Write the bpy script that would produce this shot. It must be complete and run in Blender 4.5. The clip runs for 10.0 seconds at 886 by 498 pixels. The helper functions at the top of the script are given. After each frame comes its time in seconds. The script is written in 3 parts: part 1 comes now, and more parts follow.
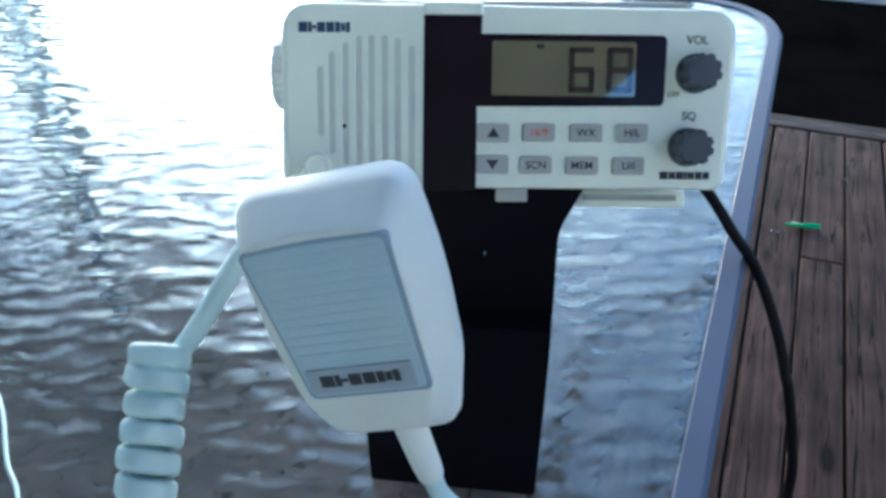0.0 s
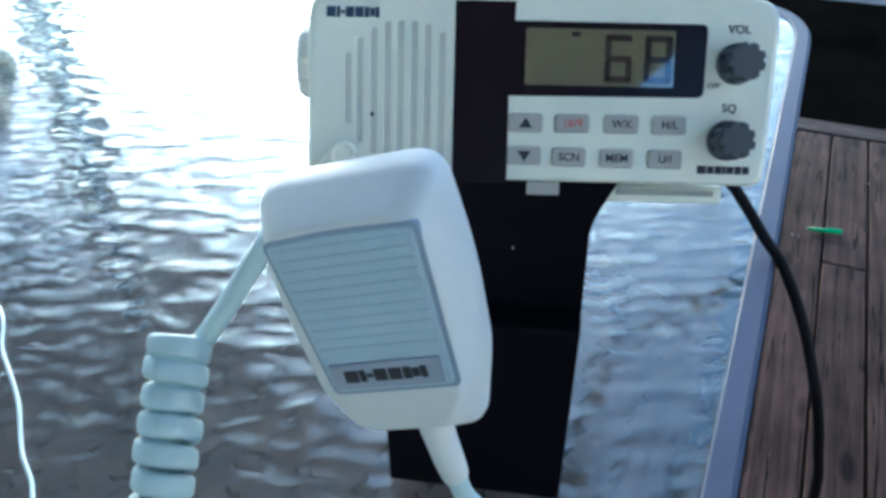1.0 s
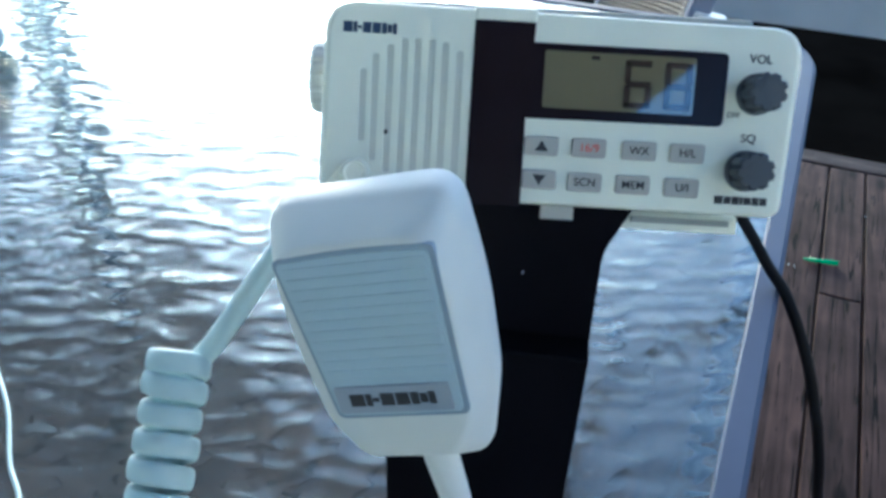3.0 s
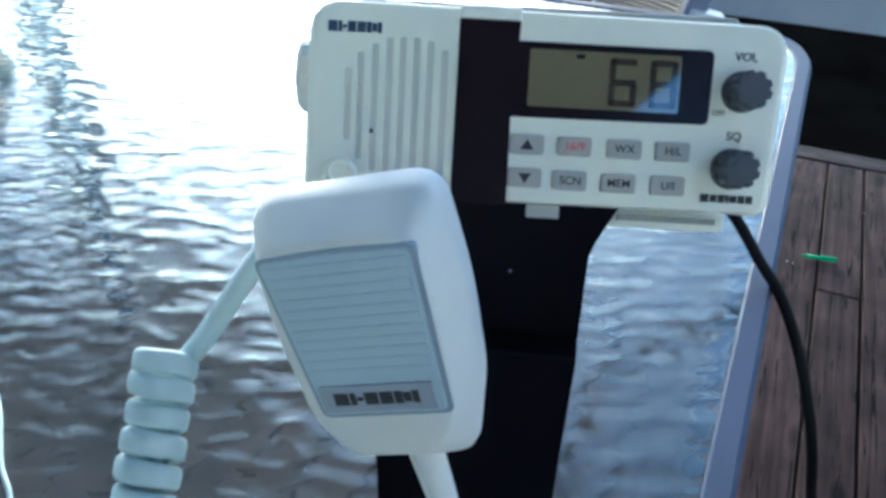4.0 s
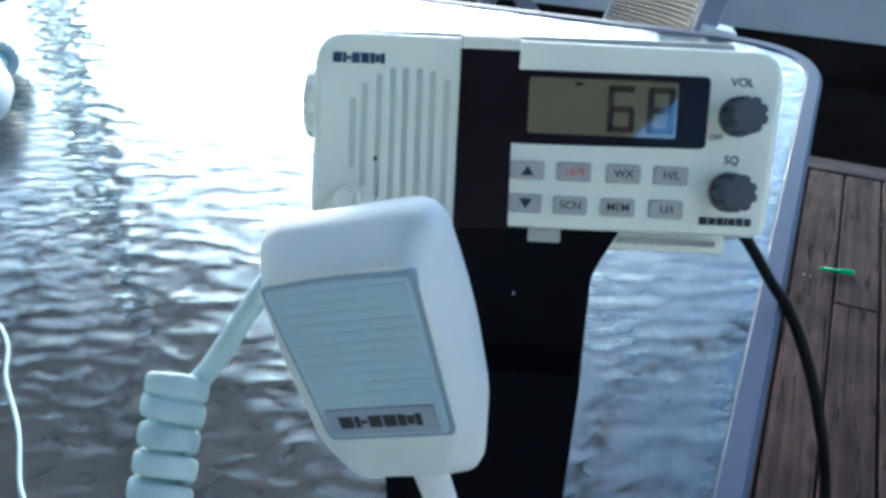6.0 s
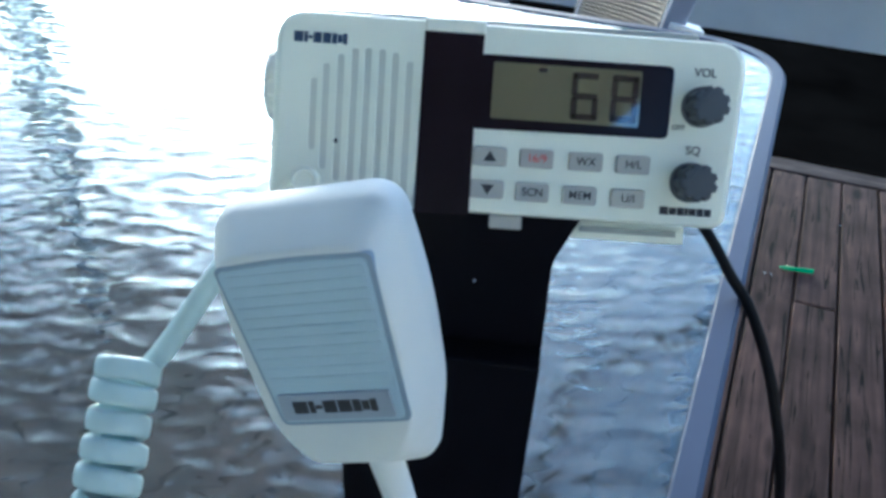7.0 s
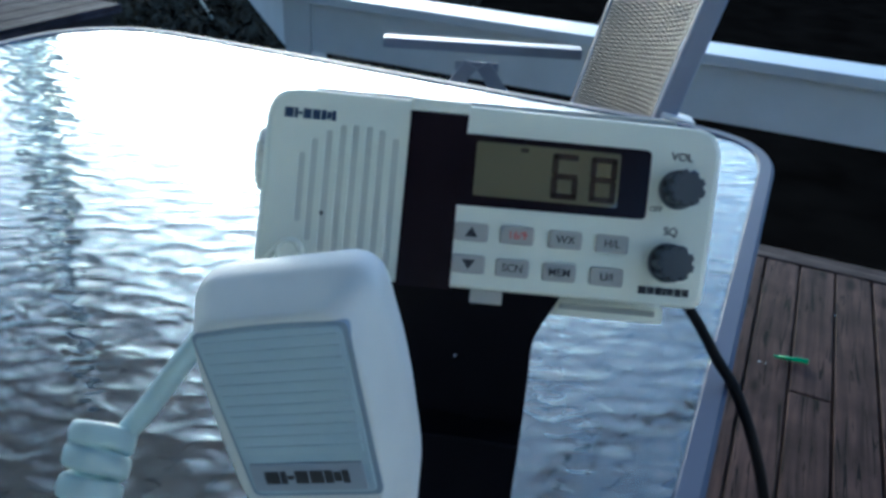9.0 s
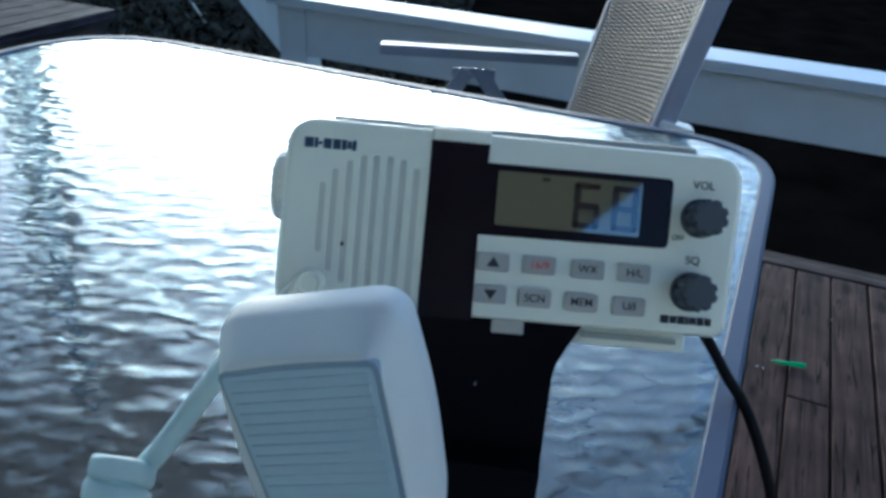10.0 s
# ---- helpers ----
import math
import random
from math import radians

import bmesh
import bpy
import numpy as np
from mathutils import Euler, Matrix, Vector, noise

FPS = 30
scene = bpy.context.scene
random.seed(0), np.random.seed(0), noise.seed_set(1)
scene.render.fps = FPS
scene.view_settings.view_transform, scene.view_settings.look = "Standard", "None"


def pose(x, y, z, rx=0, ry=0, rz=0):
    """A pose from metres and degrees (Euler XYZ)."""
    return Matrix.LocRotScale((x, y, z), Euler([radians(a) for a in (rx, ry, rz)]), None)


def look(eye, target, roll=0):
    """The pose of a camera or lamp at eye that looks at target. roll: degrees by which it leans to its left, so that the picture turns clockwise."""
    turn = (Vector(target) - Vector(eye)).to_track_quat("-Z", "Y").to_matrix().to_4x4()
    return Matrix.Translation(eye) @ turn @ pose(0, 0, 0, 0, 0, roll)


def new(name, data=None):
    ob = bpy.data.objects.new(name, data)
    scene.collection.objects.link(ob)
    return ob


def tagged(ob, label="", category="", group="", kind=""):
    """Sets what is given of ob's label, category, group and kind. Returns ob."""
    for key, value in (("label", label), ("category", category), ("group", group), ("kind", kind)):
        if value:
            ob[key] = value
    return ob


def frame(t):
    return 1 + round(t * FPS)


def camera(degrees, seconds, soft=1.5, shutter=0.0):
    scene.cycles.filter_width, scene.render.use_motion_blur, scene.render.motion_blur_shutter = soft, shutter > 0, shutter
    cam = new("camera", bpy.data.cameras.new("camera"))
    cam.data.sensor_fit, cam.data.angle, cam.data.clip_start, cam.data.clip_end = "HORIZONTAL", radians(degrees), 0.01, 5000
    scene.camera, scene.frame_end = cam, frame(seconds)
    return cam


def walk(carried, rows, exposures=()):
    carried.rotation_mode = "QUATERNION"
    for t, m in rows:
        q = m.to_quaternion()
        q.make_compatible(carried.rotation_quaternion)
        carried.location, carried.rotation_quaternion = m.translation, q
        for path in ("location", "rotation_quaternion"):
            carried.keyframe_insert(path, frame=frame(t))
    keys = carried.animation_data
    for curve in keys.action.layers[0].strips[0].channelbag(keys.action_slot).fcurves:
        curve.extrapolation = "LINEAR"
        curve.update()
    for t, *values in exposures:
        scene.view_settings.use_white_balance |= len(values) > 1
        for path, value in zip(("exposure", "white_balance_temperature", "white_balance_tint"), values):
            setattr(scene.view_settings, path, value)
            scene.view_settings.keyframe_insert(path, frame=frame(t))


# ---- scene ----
cam = camera(57.64, 10.0, soft=3.4)
PATH = [
    (0.0, 0.1196, -0.2389, 1.0390, 54.40, 1.26, 21.98),
    (0.5, 0.1191, -0.2353, 1.0353, 54.61, 1.19, 22.94),
    (1.0, 0.1121, -0.2352, 1.0312, 54.46, 1.09, 23.34),
    (1.5, 0.1034, -0.2382, 1.0299, 55.15, -0.02, 24.03),
    (2.0, 0.1030, -0.2362, 1.0309, 55.40, 0.10, 23.47),
    (3.5, 0.1055, -0.2307, 1.0286, 55.76, -1.04, 24.27),
    (4.0, 0.1087, -0.2297, 1.0296, 55.52, -0.59, 24.00),
    (4.5, 0.1096, -0.2298, 1.0288, 55.25, -0.52, 23.48),
    (5.0, 0.1112, -0.2310, 1.0292, 55.26, -0.06, 23.15),
    (5.5, 0.1120, -0.2304, 1.0372, 55.66, 0.10, 24.00),
    (5.7, 0.1150, -0.2303, 1.0371, 56.54, 0.67, 24.86),
    (6.8, 0.1135, -0.2313, 1.0328, 56.08, -1.26, 23.66),
    (7.0, 0.1170, -0.2283, 1.0319, 56.11, -1.64, 23.41),
    (7.5, 0.1288, -0.2204, 1.0322, 57.72, -1.93, 23.65),
    (8.0, 0.1256, -0.2199, 1.0326, 58.40, -2.45, 23.73),
    (8.5, 0.1240, -0.2283, 1.0364, 61.70, -2.62, 25.29),
    (9.0, 0.1247, -0.2303, 1.0318, 61.86, -3.01, 24.02),
    (9.5, 0.1149, -0.2380, 1.0318, 62.66, -3.80, 25.10),
    (10.0, 0.1116, -0.2288, 1.0399, 62.02, -2.99, 23.44),
]
KELVIN, TINT = 4300, 2
EXPOSURES = [(t, e + 1.10, KELVIN - (140 if t > 8.7 else 0), TINT) for t, e in ((0.0, 1.0), (2.0, 1.06), (4.0, 0.96), (5.5, 1.0), (7.5, 1.02), (8.5, 0.90), (8.9, 0.40), (10.0, 0.26))]
walk(cam, [(t, pose(x, y, z, a, b, c)) for t, x, y, z, a, b, c in PATH], EXPOSURES)

# ---- world and sun ----
SUN_AZ, SUN_EL = radians(32), radians(11.5)      # azimuth from +y towards -x
world = bpy.data.worlds.new("sky")
scene.world = world
world.use_nodes = True
wn, wl = world.node_tree.nodes, world.node_tree.links
sky = wn.new("ShaderNodeTexSky")
sky.sky_type, sky.sun_disc = "NISHITA", False
sky.sun_elevation, sky.sun_rotation = SUN_EL, -SUN_AZ
sky.air_density, sky.dust_density, sky.ozone_density = 1.0, 3.0, 0.7
wn["Background"].inputs["Strength"].default_value = 0.15
wl.new(sky.outputs["Color"], wn["Background"].inputs["Color"])
sun = new("sun", bpy.data.lights.new("sun", "SUN"))
sun.data.energy, sun.data.angle, sun.data.color = 0.25, radians(30), (1.0, 0.96, 0.90)
to_sun = Vector((-math.sin(SUN_AZ) * math.cos(SUN_EL), math.cos(SUN_AZ) * math.cos(SUN_EL), math.sin(SUN_EL)))
sun.matrix_world = look(to_sun * 30, (0, 0, 0))


# ---- helpers of this scene ----
def part(name, bm, material, parent=None, label="", smooth=False):
    me = bpy.data.meshes.new(name)
    bm.to_mesh(me)
    bm.free()
    if smooth:
        for p in me.polygons:
            p.use_smooth = True
    me.materials.append(material)
    ob = new(name, me)
    if parent is not None:
        ob.parent = parent
    if label:
        ob["label"] = label
    return ob


def empty(name, m, label, category, group=""):
    ob = new(name)
    ob.empty_display_size = 0.05
    ob.matrix_world = m
    return tagged(ob, label, category, group)


def box(sx, sy, sz, at=(0, 0, 0), bevel=0.0, turn=(0, 0, 0), seg=2, bm=None):
    """A box with its middle at `at`."""
    own = bmesh.new()
    bmesh.ops.create_cube(own, size=1.0)
    bmesh.ops.scale(own, vec=(sx, sy, sz), verts=own.verts)
    if bevel:
        bmesh.ops.bevel(own, geom=own.edges[:], offset=bevel, segments=seg, profile=0.5, affect="EDGES")
    bmesh.ops.transform(own, matrix=pose(*at, *turn), verts=own.verts)
    return merge(bm, own)


def merge(bm, own):
    if bm is None:
        return own
    me = bpy.data.meshes.new("tmp")
    own.to_mesh(me)
    own.free()
    bm.from_mesh(me)
    bpy.data.meshes.remove(me)
    return bm


def rod(a, b, r, r2=None, sides=16, bm=None, caps=True):
    a, b = Vector(a), Vector(b)
    own = bmesh.new()
    bmesh.ops.create_cone(own, cap_ends=caps, segments=sides, radius1=r, radius2=r if r2 is None else r2, depth=(b - a).length)
    m = Matrix.Translation((a + b) / 2) @ (b - a).to_track_quat("Z", "Y").to_matrix().to_4x4()
    bmesh.ops.transform(own, matrix=m, verts=own.verts)
    return merge(bm, own)


def smooth_path(pts, n=12):
    """Catmull-Rom through the points."""
    pts = [Vector(p) for p in pts]
    q = [2 * pts[0] - pts[1]] + pts + [2 * pts[-1] - pts[-2]]
    out = []
    for i in range(1, len(q) - 2):
        a, b, c, d = q[i - 1:i + 3]
        for k in range(n):
            s = k / n
            out.append(0.5 * ((2 * b) + (c - a) * s + (2 * a - 5 * b + 4 * c - d) * s * s + (3 * b - a - 3 * c + d) * s ** 3))
    return out + [pts[-1]]


def tube(pts, r, sides=12, bm=None):
    """A round tube along a path; r may be a function of 0..1."""
    own = bmesh.new()
    pts = [Vector(p) for p in pts]
    rings, side = [], None
    for i, p in enumerate(pts):
        d = (pts[min(i + 1, len(pts) - 1)] - pts[max(i - 1, 0)]).normalized()
        if side is None:
            side = d.orthogonal().normalized()
        side = (side - d * side.dot(d)).normalized()
        up = d.cross(side)
        rr = r(i / (len(pts) - 1)) if callable(r) else r
        rings.append([own.verts.new(p + rr * (math.cos(k * math.tau / sides) * side + math.sin(k * math.tau / sides) * up)) for k in range(sides)])
    for a, b in zip(rings, rings[1:]):
        for k in range(sides):
            own.faces.new((a[k], a[(k + 1) % sides], b[(k + 1) % sides], b[k]))
    own.faces.new(rings[0][::-1])
    own.faces.new(rings[-1])
    return merge(bm, own)


def rounded(points, radii, seg=6):
    """A closed 2D outline with rounded corners."""
    out, n = [], len(points)
    for i in range(n):
        p, a, b = Vector(points[i]), Vector(points[i - 1]), Vector(points[(i + 1) % n])
        r = radii[i] if isinstance(radii, (list, tuple)) else radii
        if r <= 0:
            out.append(p)
            continue
        u, v = (a - p).normalized(), (b - p).normalized()
        for k in range(seg + 1):
            s = k / seg
            out.append((1 - s) ** 2 * (p + u * r) + 2 * s * (1 - s) * p + s * s * (p + v * r))
    return out


def loft(rings):
    """Faces between 3D rings of equal length, closed at both ends."""
    bm = bmesh.new()
    vs = [[bm.verts.new(p) for p in ring] for ring in rings]
    n = len(vs[0])
    for a, b in zip(vs, vs[1:]):
        for k in range(n):
            bm.faces.new((a[k], a[(k + 1) % n], b[(k + 1) % n], b[k]))
    bm.faces.new(vs[0][::-1])
    bm.faces.new(vs[-1])
    bmesh.ops.recalc_face_normals(bm, faces=bm.faces)
    return bm


def plate(outline, y0, y1, edge=0.0):
    """An outline in x and z, thick from y0 (front) to y1, with a softened front edge."""
    c = sum((Vector(p) for p in outline), Vector((0, 0))) / len(outline)

    def ring(y, inset):
        out = []
        for p in outline:
            d = Vector(p) - c
            k = 1 - inset / max(d.length, 1e-6)
            out.append((c.x + d.x * k, y, c.y + d.y * k))
        return out
    rings = [ring(y0, edge), ring(y0 + edge * 0.3, edge * 0.4), ring(y0 + edge, 0), ring(y1, 0)] if edge else [ring(y0, 0), ring(y1, 0)]
    return loft(rings)


def pierced_plate(outline, holes, y0, y1, edge, depth):
    """A plate like plate(), open at the back, with holes whose walls run back by `depth`."""
    bm = plate(outline, y0, y1, edge)
    front = min(bm.faces, key=lambda f: sum(v.co.y for v in f.verts) / len(f.verts))
    rim = front.edges[:]
    bm.faces.remove(front)
    loops = []
    for hole in holes:
        vs = [bm.verts.new((p[0], y0, p[1])) for p in hole]
        back = [bm.verts.new((p[0], y0 + depth, p[1])) for p in hole]
        k = len(vs)
        loops += [bm.edges.new((vs[i], vs[(i + 1) % k])) for i in range(k)]
        for i in range(k):
            bm.faces.new((vs[i], vs[(i + 1) % k], back[(i + 1) % k], back[i]))
    bmesh.ops.triangle_fill(bm, use_beauty=True, use_dissolve=False, edges=rim + loops, normal=(0, -1, 0))
    bmesh.ops.recalc_face_normals(bm, faces=bm.faces)
    return bm


def rect(x0, z0, x1, z1, r=0.0, seg=5):
    return rounded([(x0, z0), (x1, z0), (x1, z1), (x0, z1)], r, seg)


# ---- materials ----
def mat(name, colour, rough=0.5, metal=0.0, vary=0.08, scale=20.0, bump=0.05, bump_scale=300.0, bump_dist=0.0005, rough_vary=0.08, stretch=(1, 1, 1), coat=0.0, shine=0.5, matte=False):
    m = bpy.data.materials.new(name)
    m.use_nodes = True
    n, l = m.node_tree.nodes, m.node_tree.links
    b = n["Principled BSDF"]
    tc, mp = n.new("ShaderNodeTexCoord"), n.new("ShaderNodeMapping")
    mp.inputs["Scale"].default_value = stretch
    l.new(tc.outputs["Object"], mp.inputs["Vector"])
    big, fine = n.new("ShaderNodeTexNoise"), n.new("ShaderNodeTexNoise")
    big.inputs["Scale"].default_value, big.inputs["Detail"].default_value = scale, 5
    fine.inputs["Scale"].default_value, fine.inputs["Detail"].default_value = bump_scale, 4
    for t in (big, fine):
        l.new(mp.outputs["Vector"], t.inputs["Vector"])
    ramp = n.new("ShaderNodeMapRange")
    ramp.inputs["From Min"].default_value, ramp.inputs["From Max"].default_value = 0.3, 0.7
    ramp.inputs["To Min"].default_value, ramp.inputs["To Max"].default_value = 1 - vary, 1 + vary * 0.5
    l.new(big.outputs["Fac"], ramp.inputs["Value"])
    mul = n.new("ShaderNodeVectorMath")
    mul.operation = "SCALE"
    mul.inputs[0].default_value = colour
    l.new(ramp.outputs["Result"], mul.inputs["Scale"])
    l.new(mul.outputs["Vector"], b.inputs["Base Color"])
    rr = n.new("ShaderNodeMapRange")
    rr.inputs["To Min"].default_value, rr.inputs["To Max"].default_value = max(rough - rough_vary, 0.02), min(rough + rough_vary, 1)
    l.new(big.outputs["Fac"], rr.inputs["Value"])
    l.new(rr.outputs["Result"], b.inputs["Roughness"])
    b.inputs["Metallic"].default_value = metal
    b.inputs["Coat Weight"].default_value = coat
    b.inputs["Specular IOR Level"].default_value = shine
    if bump:
        bp = n.new("ShaderNodeBump")
        bp.inputs["Strength"].default_value, bp.inputs["Distance"].default_value = bump, bump_dist
        l.new(fine.outputs["Fac"], bp.inputs["Height"])
        l.new(bp.outputs["Normal"], b.inputs["Normal"])
    if matte:
        d = n.new("ShaderNodeBsdfDiffuse")
        l.new(mul.outputs["Vector"], d.inputs["Color"])
        l.new(d.outputs["BSDF"], n["Material Output"].inputs["Surface"])
    return m


def wood(name, colour, dark, scale=1.0, axis=1):
    """Weathered board: streaks along one axis, dark cracks, knots, and a tone of its own for each board."""
    m = bpy.data.materials.new(name)
    m.use_nodes = True
    n, l = m.node_tree.nodes, m.node_tree.links
    b = n["Principled BSDF"]
    tc, info = n.new("ShaderNodeTexCoord"), n.new("ShaderNodeObjectInfo")
    off = n.new("ShaderNodeVectorMath")
    off.operation = "MULTIPLY_ADD"
    l.new(info.outputs["Random"], off.inputs[0])
    off.inputs[1].default_value = (13.0, 29.0, 7.0)
    l.new(tc.outputs["Object"], off.inputs[2])
    mp = n.new("ShaderNodeMapping")
    s = [70.0 * scale] * 3
    s[axis] = 3.0 * scale
    mp.inputs["Scale"].default_value = s
    l.new(off.outputs["Vector"], mp.inputs["Vector"])
    grain, blot, crack = n.new("ShaderNodeTexNoise"), n.new("ShaderNodeTexNoise"), n.new("ShaderNodeTexNoise")
    grain.inputs["Scale"].default_value, grain.inputs["Detail"].default_value = 1.0, 8
    grain.inputs["Distortion"].default_value = 0.6
    l.new(mp.outputs["Vector"], grain.inputs["Vector"])
    blot.inputs["Scale"].default_value, blot.inputs["Detail"].default_value = 9.0 * scale, 6
    l.new(off.outputs["Vector"], blot.inputs["Vector"])
    mp2 = n.new("ShaderNodeMapping")
    s2 = [75.0 * scale] * 3
    s2[axis] = 3.2 * scale
    mp2.inputs["Scale"].default_value = s2
    l.new(off.outputs["Vector"], mp2.inputs["Vector"])
    crack.inputs["Scale"].default_value, crack.inputs["Detail"].default_value, crack.inputs["Distortion"].default_value = 1.0, 5, 2.2
    l.new(mp2.outputs["Vector"], crack.inputs["Vector"])
    r1 = n.new("ShaderNodeValToRGB")
    r1.color_ramp.elements[0].position, r1.color_ramp.elements[1].position = 0.32, 0.68
    r1.color_ramp.elements[0].color, r1.color_ramp.elements[1].color = (*dark, 1), (*colour, 1)
    l.new(grain.outputs["Fac"], r1.inputs["Fac"])
    r2 = n.new("ShaderNodeMapRange")
    r2.inputs["From Min"].default_value, r2.inputs["From Max"].default_value = 0.35, 0.65
    r2.inputs["To Min"].default_value, r2.inputs["To Max"].default_value = 0.65, 1.2
    l.new(blot.outputs["Fac"], r2.inputs["Value"])
    r3 = n.new("ShaderNodeMapRange")
    r3.inputs["From Min"].default_value, r3.inputs["From Max"].default_value = 0.375, 0.405
    r3.inputs["To Min"].default_value, r3.inputs["To Max"].default_value = 0.07, 1.0
    l.new(crack.outputs["Fac"], r3.inputs["Value"])
    tone = n.new("ShaderNodeMapRange")
    tone.inputs["To Min"].default_value, tone.inputs["To Max"].default_value = 0.8, 1.15
    l.new(info.outputs["Random"], tone.inputs["Value"])
    mp3, knot = n.new("ShaderNodeMapping"), n.new("ShaderNodeTexVoronoi")
    s3 = [9.0 * scale] * 3
    s3[axis] = 3.4 * scale
    mp3.inputs["Scale"].default_value = s3
    l.new(off.outputs["Vector"], mp3.inputs["Vector"])
    l.new(mp3.outputs["Vector"], knot.inputs["Vector"])
    knot.inputs["Scale"].default_value = 1.0
    r4 = n.new("ShaderNodeMapRange")
    r4.inputs["From Min"].default_value, r4.inputs["From Max"].default_value = 0.07, 0.15
    r4.inputs["To Min"].default_value, r4.inputs["To Max"].default_value = 0.22, 1.0
    l.new(knot.outputs["Distance"], r4.inputs["Value"])
    last = r1.outputs["Color"]
    for f in (r2, r3, r4, tone):
        v = n.new("ShaderNodeVectorMath")
        v.operation = "SCALE"
        l.new(last, v.inputs[0])
        l.new(f.outputs["Result"], v.inputs["Scale"])
        last = v.outputs["Vector"]
    l.new(last, b.inputs["Base Color"])
    b.inputs["Roughness"].default_value = 0.8
    b.inputs["Specular IOR Level"].default_value = 0.12
    add = n.new("ShaderNodeMath")
    add.operation = "MULTIPLY_ADD"
    l.new(r3.outputs["Result"], add.inputs[0])
    add.inputs[1].default_value = 0.8
    l.new(grain.outputs["Fac"], add.inputs[2])
    bp = n.new("ShaderNodeBump")
    bp.inputs["Strength"].default_value, bp.inputs["Distance"].default_value = 0.7, 0.002
    l.new(add.outputs["Value"], bp.inputs["Height"])
    l.new(bp.outputs["Normal"], b.inputs["Normal"])
    return m


RIPPLE = 0.00065      # height of the hammered relief


def hammered_glass():
    """Clear table glass with a hammered, rippled face."""
    m = bpy.data.materials.new("hammered_glass")
    m.use_nodes = True
    n, l = m.node_tree.nodes, m.node_tree.links
    b = n["Principled BSDF"]
    b.inputs["Base Color"].default_value = (0.72, 0.88, 0.92, 1)
    b.inputs["Transmission Weight"].default_value = 0.99
    b.inputs["Roughness"].default_value = 0.045
    b.inputs["IOR"].default_value = 1.43
    tc, turn = n.new("ShaderNodeTexCoord"), n.new("ShaderNodeMapping")
    turn.inputs["Rotation"].default_value = (0, 0, radians(-26))
    l.new(tc.outputs["Object"], turn.inputs["Vector"])

    def ripple(scale, stretch, detail, distortion):
        mp, t = n.new("ShaderNodeMapping"), n.new("ShaderNodeTexNoise")
        mp.inputs["Scale"].default_value = stretch
        l.new(turn.outputs["Vector"], mp.inputs["Vector"])
        t.inputs["Scale"].default_value, t.inputs["Detail"].default_value, t.inputs["Distortion"].default_value = scale, detail, distortion
        l.new(mp.outputs["Vector"], t.inputs["Vector"])
        return t.outputs["Fac"]
    def dimples(scale, stretch):
        warp, mp, t = n.new("ShaderNodeTexNoise"), n.new("ShaderNodeMapping"), n.new("ShaderNodeTexVoronoi")
        warp.inputs["Scale"].default_value, warp.inputs["Detail"].default_value = 34.0, 1.0
        l.new(turn.outputs["Vector"], warp.inputs["Vector"])
        bend = n.new("ShaderNodeVectorMath")
        bend.operation = "MULTIPLY_ADD"
        l.new(warp.outputs["Color"], bend.inputs[0])
        bend.inputs[1].default_value = (0.016, 0.016, 0.0)
        l.new(turn.outputs["Vector"], bend.inputs[2])
        mp.inputs["Scale"].default_value = stretch
        l.new(bend.outputs["Vector"], mp.inputs["Vector"])
        t.feature, t.voronoi_dimensions = "SMOOTH_F1", "2D"
        t.inputs["Scale"].default_value, t.inputs["Smoothness"].default_value = scale, 0.55
        l.new(mp.outputs["Vector"], t.inputs["Vector"])
        return t.outputs["Distance"]
    cells = dimples(78.0, (0.45, 1.0, 1.0))
    long = ripple(60.0, (0.32, 1.0, 1.0), 0.3, 0.4)
    add = n.new("ShaderNodeMath")
    add.operation = "MULTIPLY_ADD"
    l.new(long, add.inputs[0])
    add.inputs[1].default_value = 0.9
    l.new(cells, add.inputs[2])
    bp = n.new("ShaderNodeBump")
    bp.inputs["Strength"].default_value, bp.inputs["Distance"].default_value = 1.0, RIPPLE
    l.new(add.outputs["Value"], bp.inputs["Height"])
    l.new(bp.outputs["Normal"], b.inputs["Normal"])
    # a weak rough lobe imitates bloom: haze spread from the bright sky reflection
    bloom, mix = n.new("ShaderNodeBsdfPrincipled"), n.new("ShaderNodeMixShader")
    for name in ("Base Color", "Transmission Weight", "IOR"):
        bloom.inputs[name].default_value = b.inputs[name].default_value
    bloom.inputs["Roughness"].default_value = 0.27
    l.new(bp.outputs["Normal"], bloom.inputs["Normal"])
    mix.inputs["Fac"].default_value = 0.055
    l.new(b.outputs["BSDF"], mix.inputs[1])
    l.new(bloom.outputs["BSDF"], mix.inputs[2])
    l.new(mix.outputs["Shader"], n["Material Output"].inputs["Surface"])
    return m


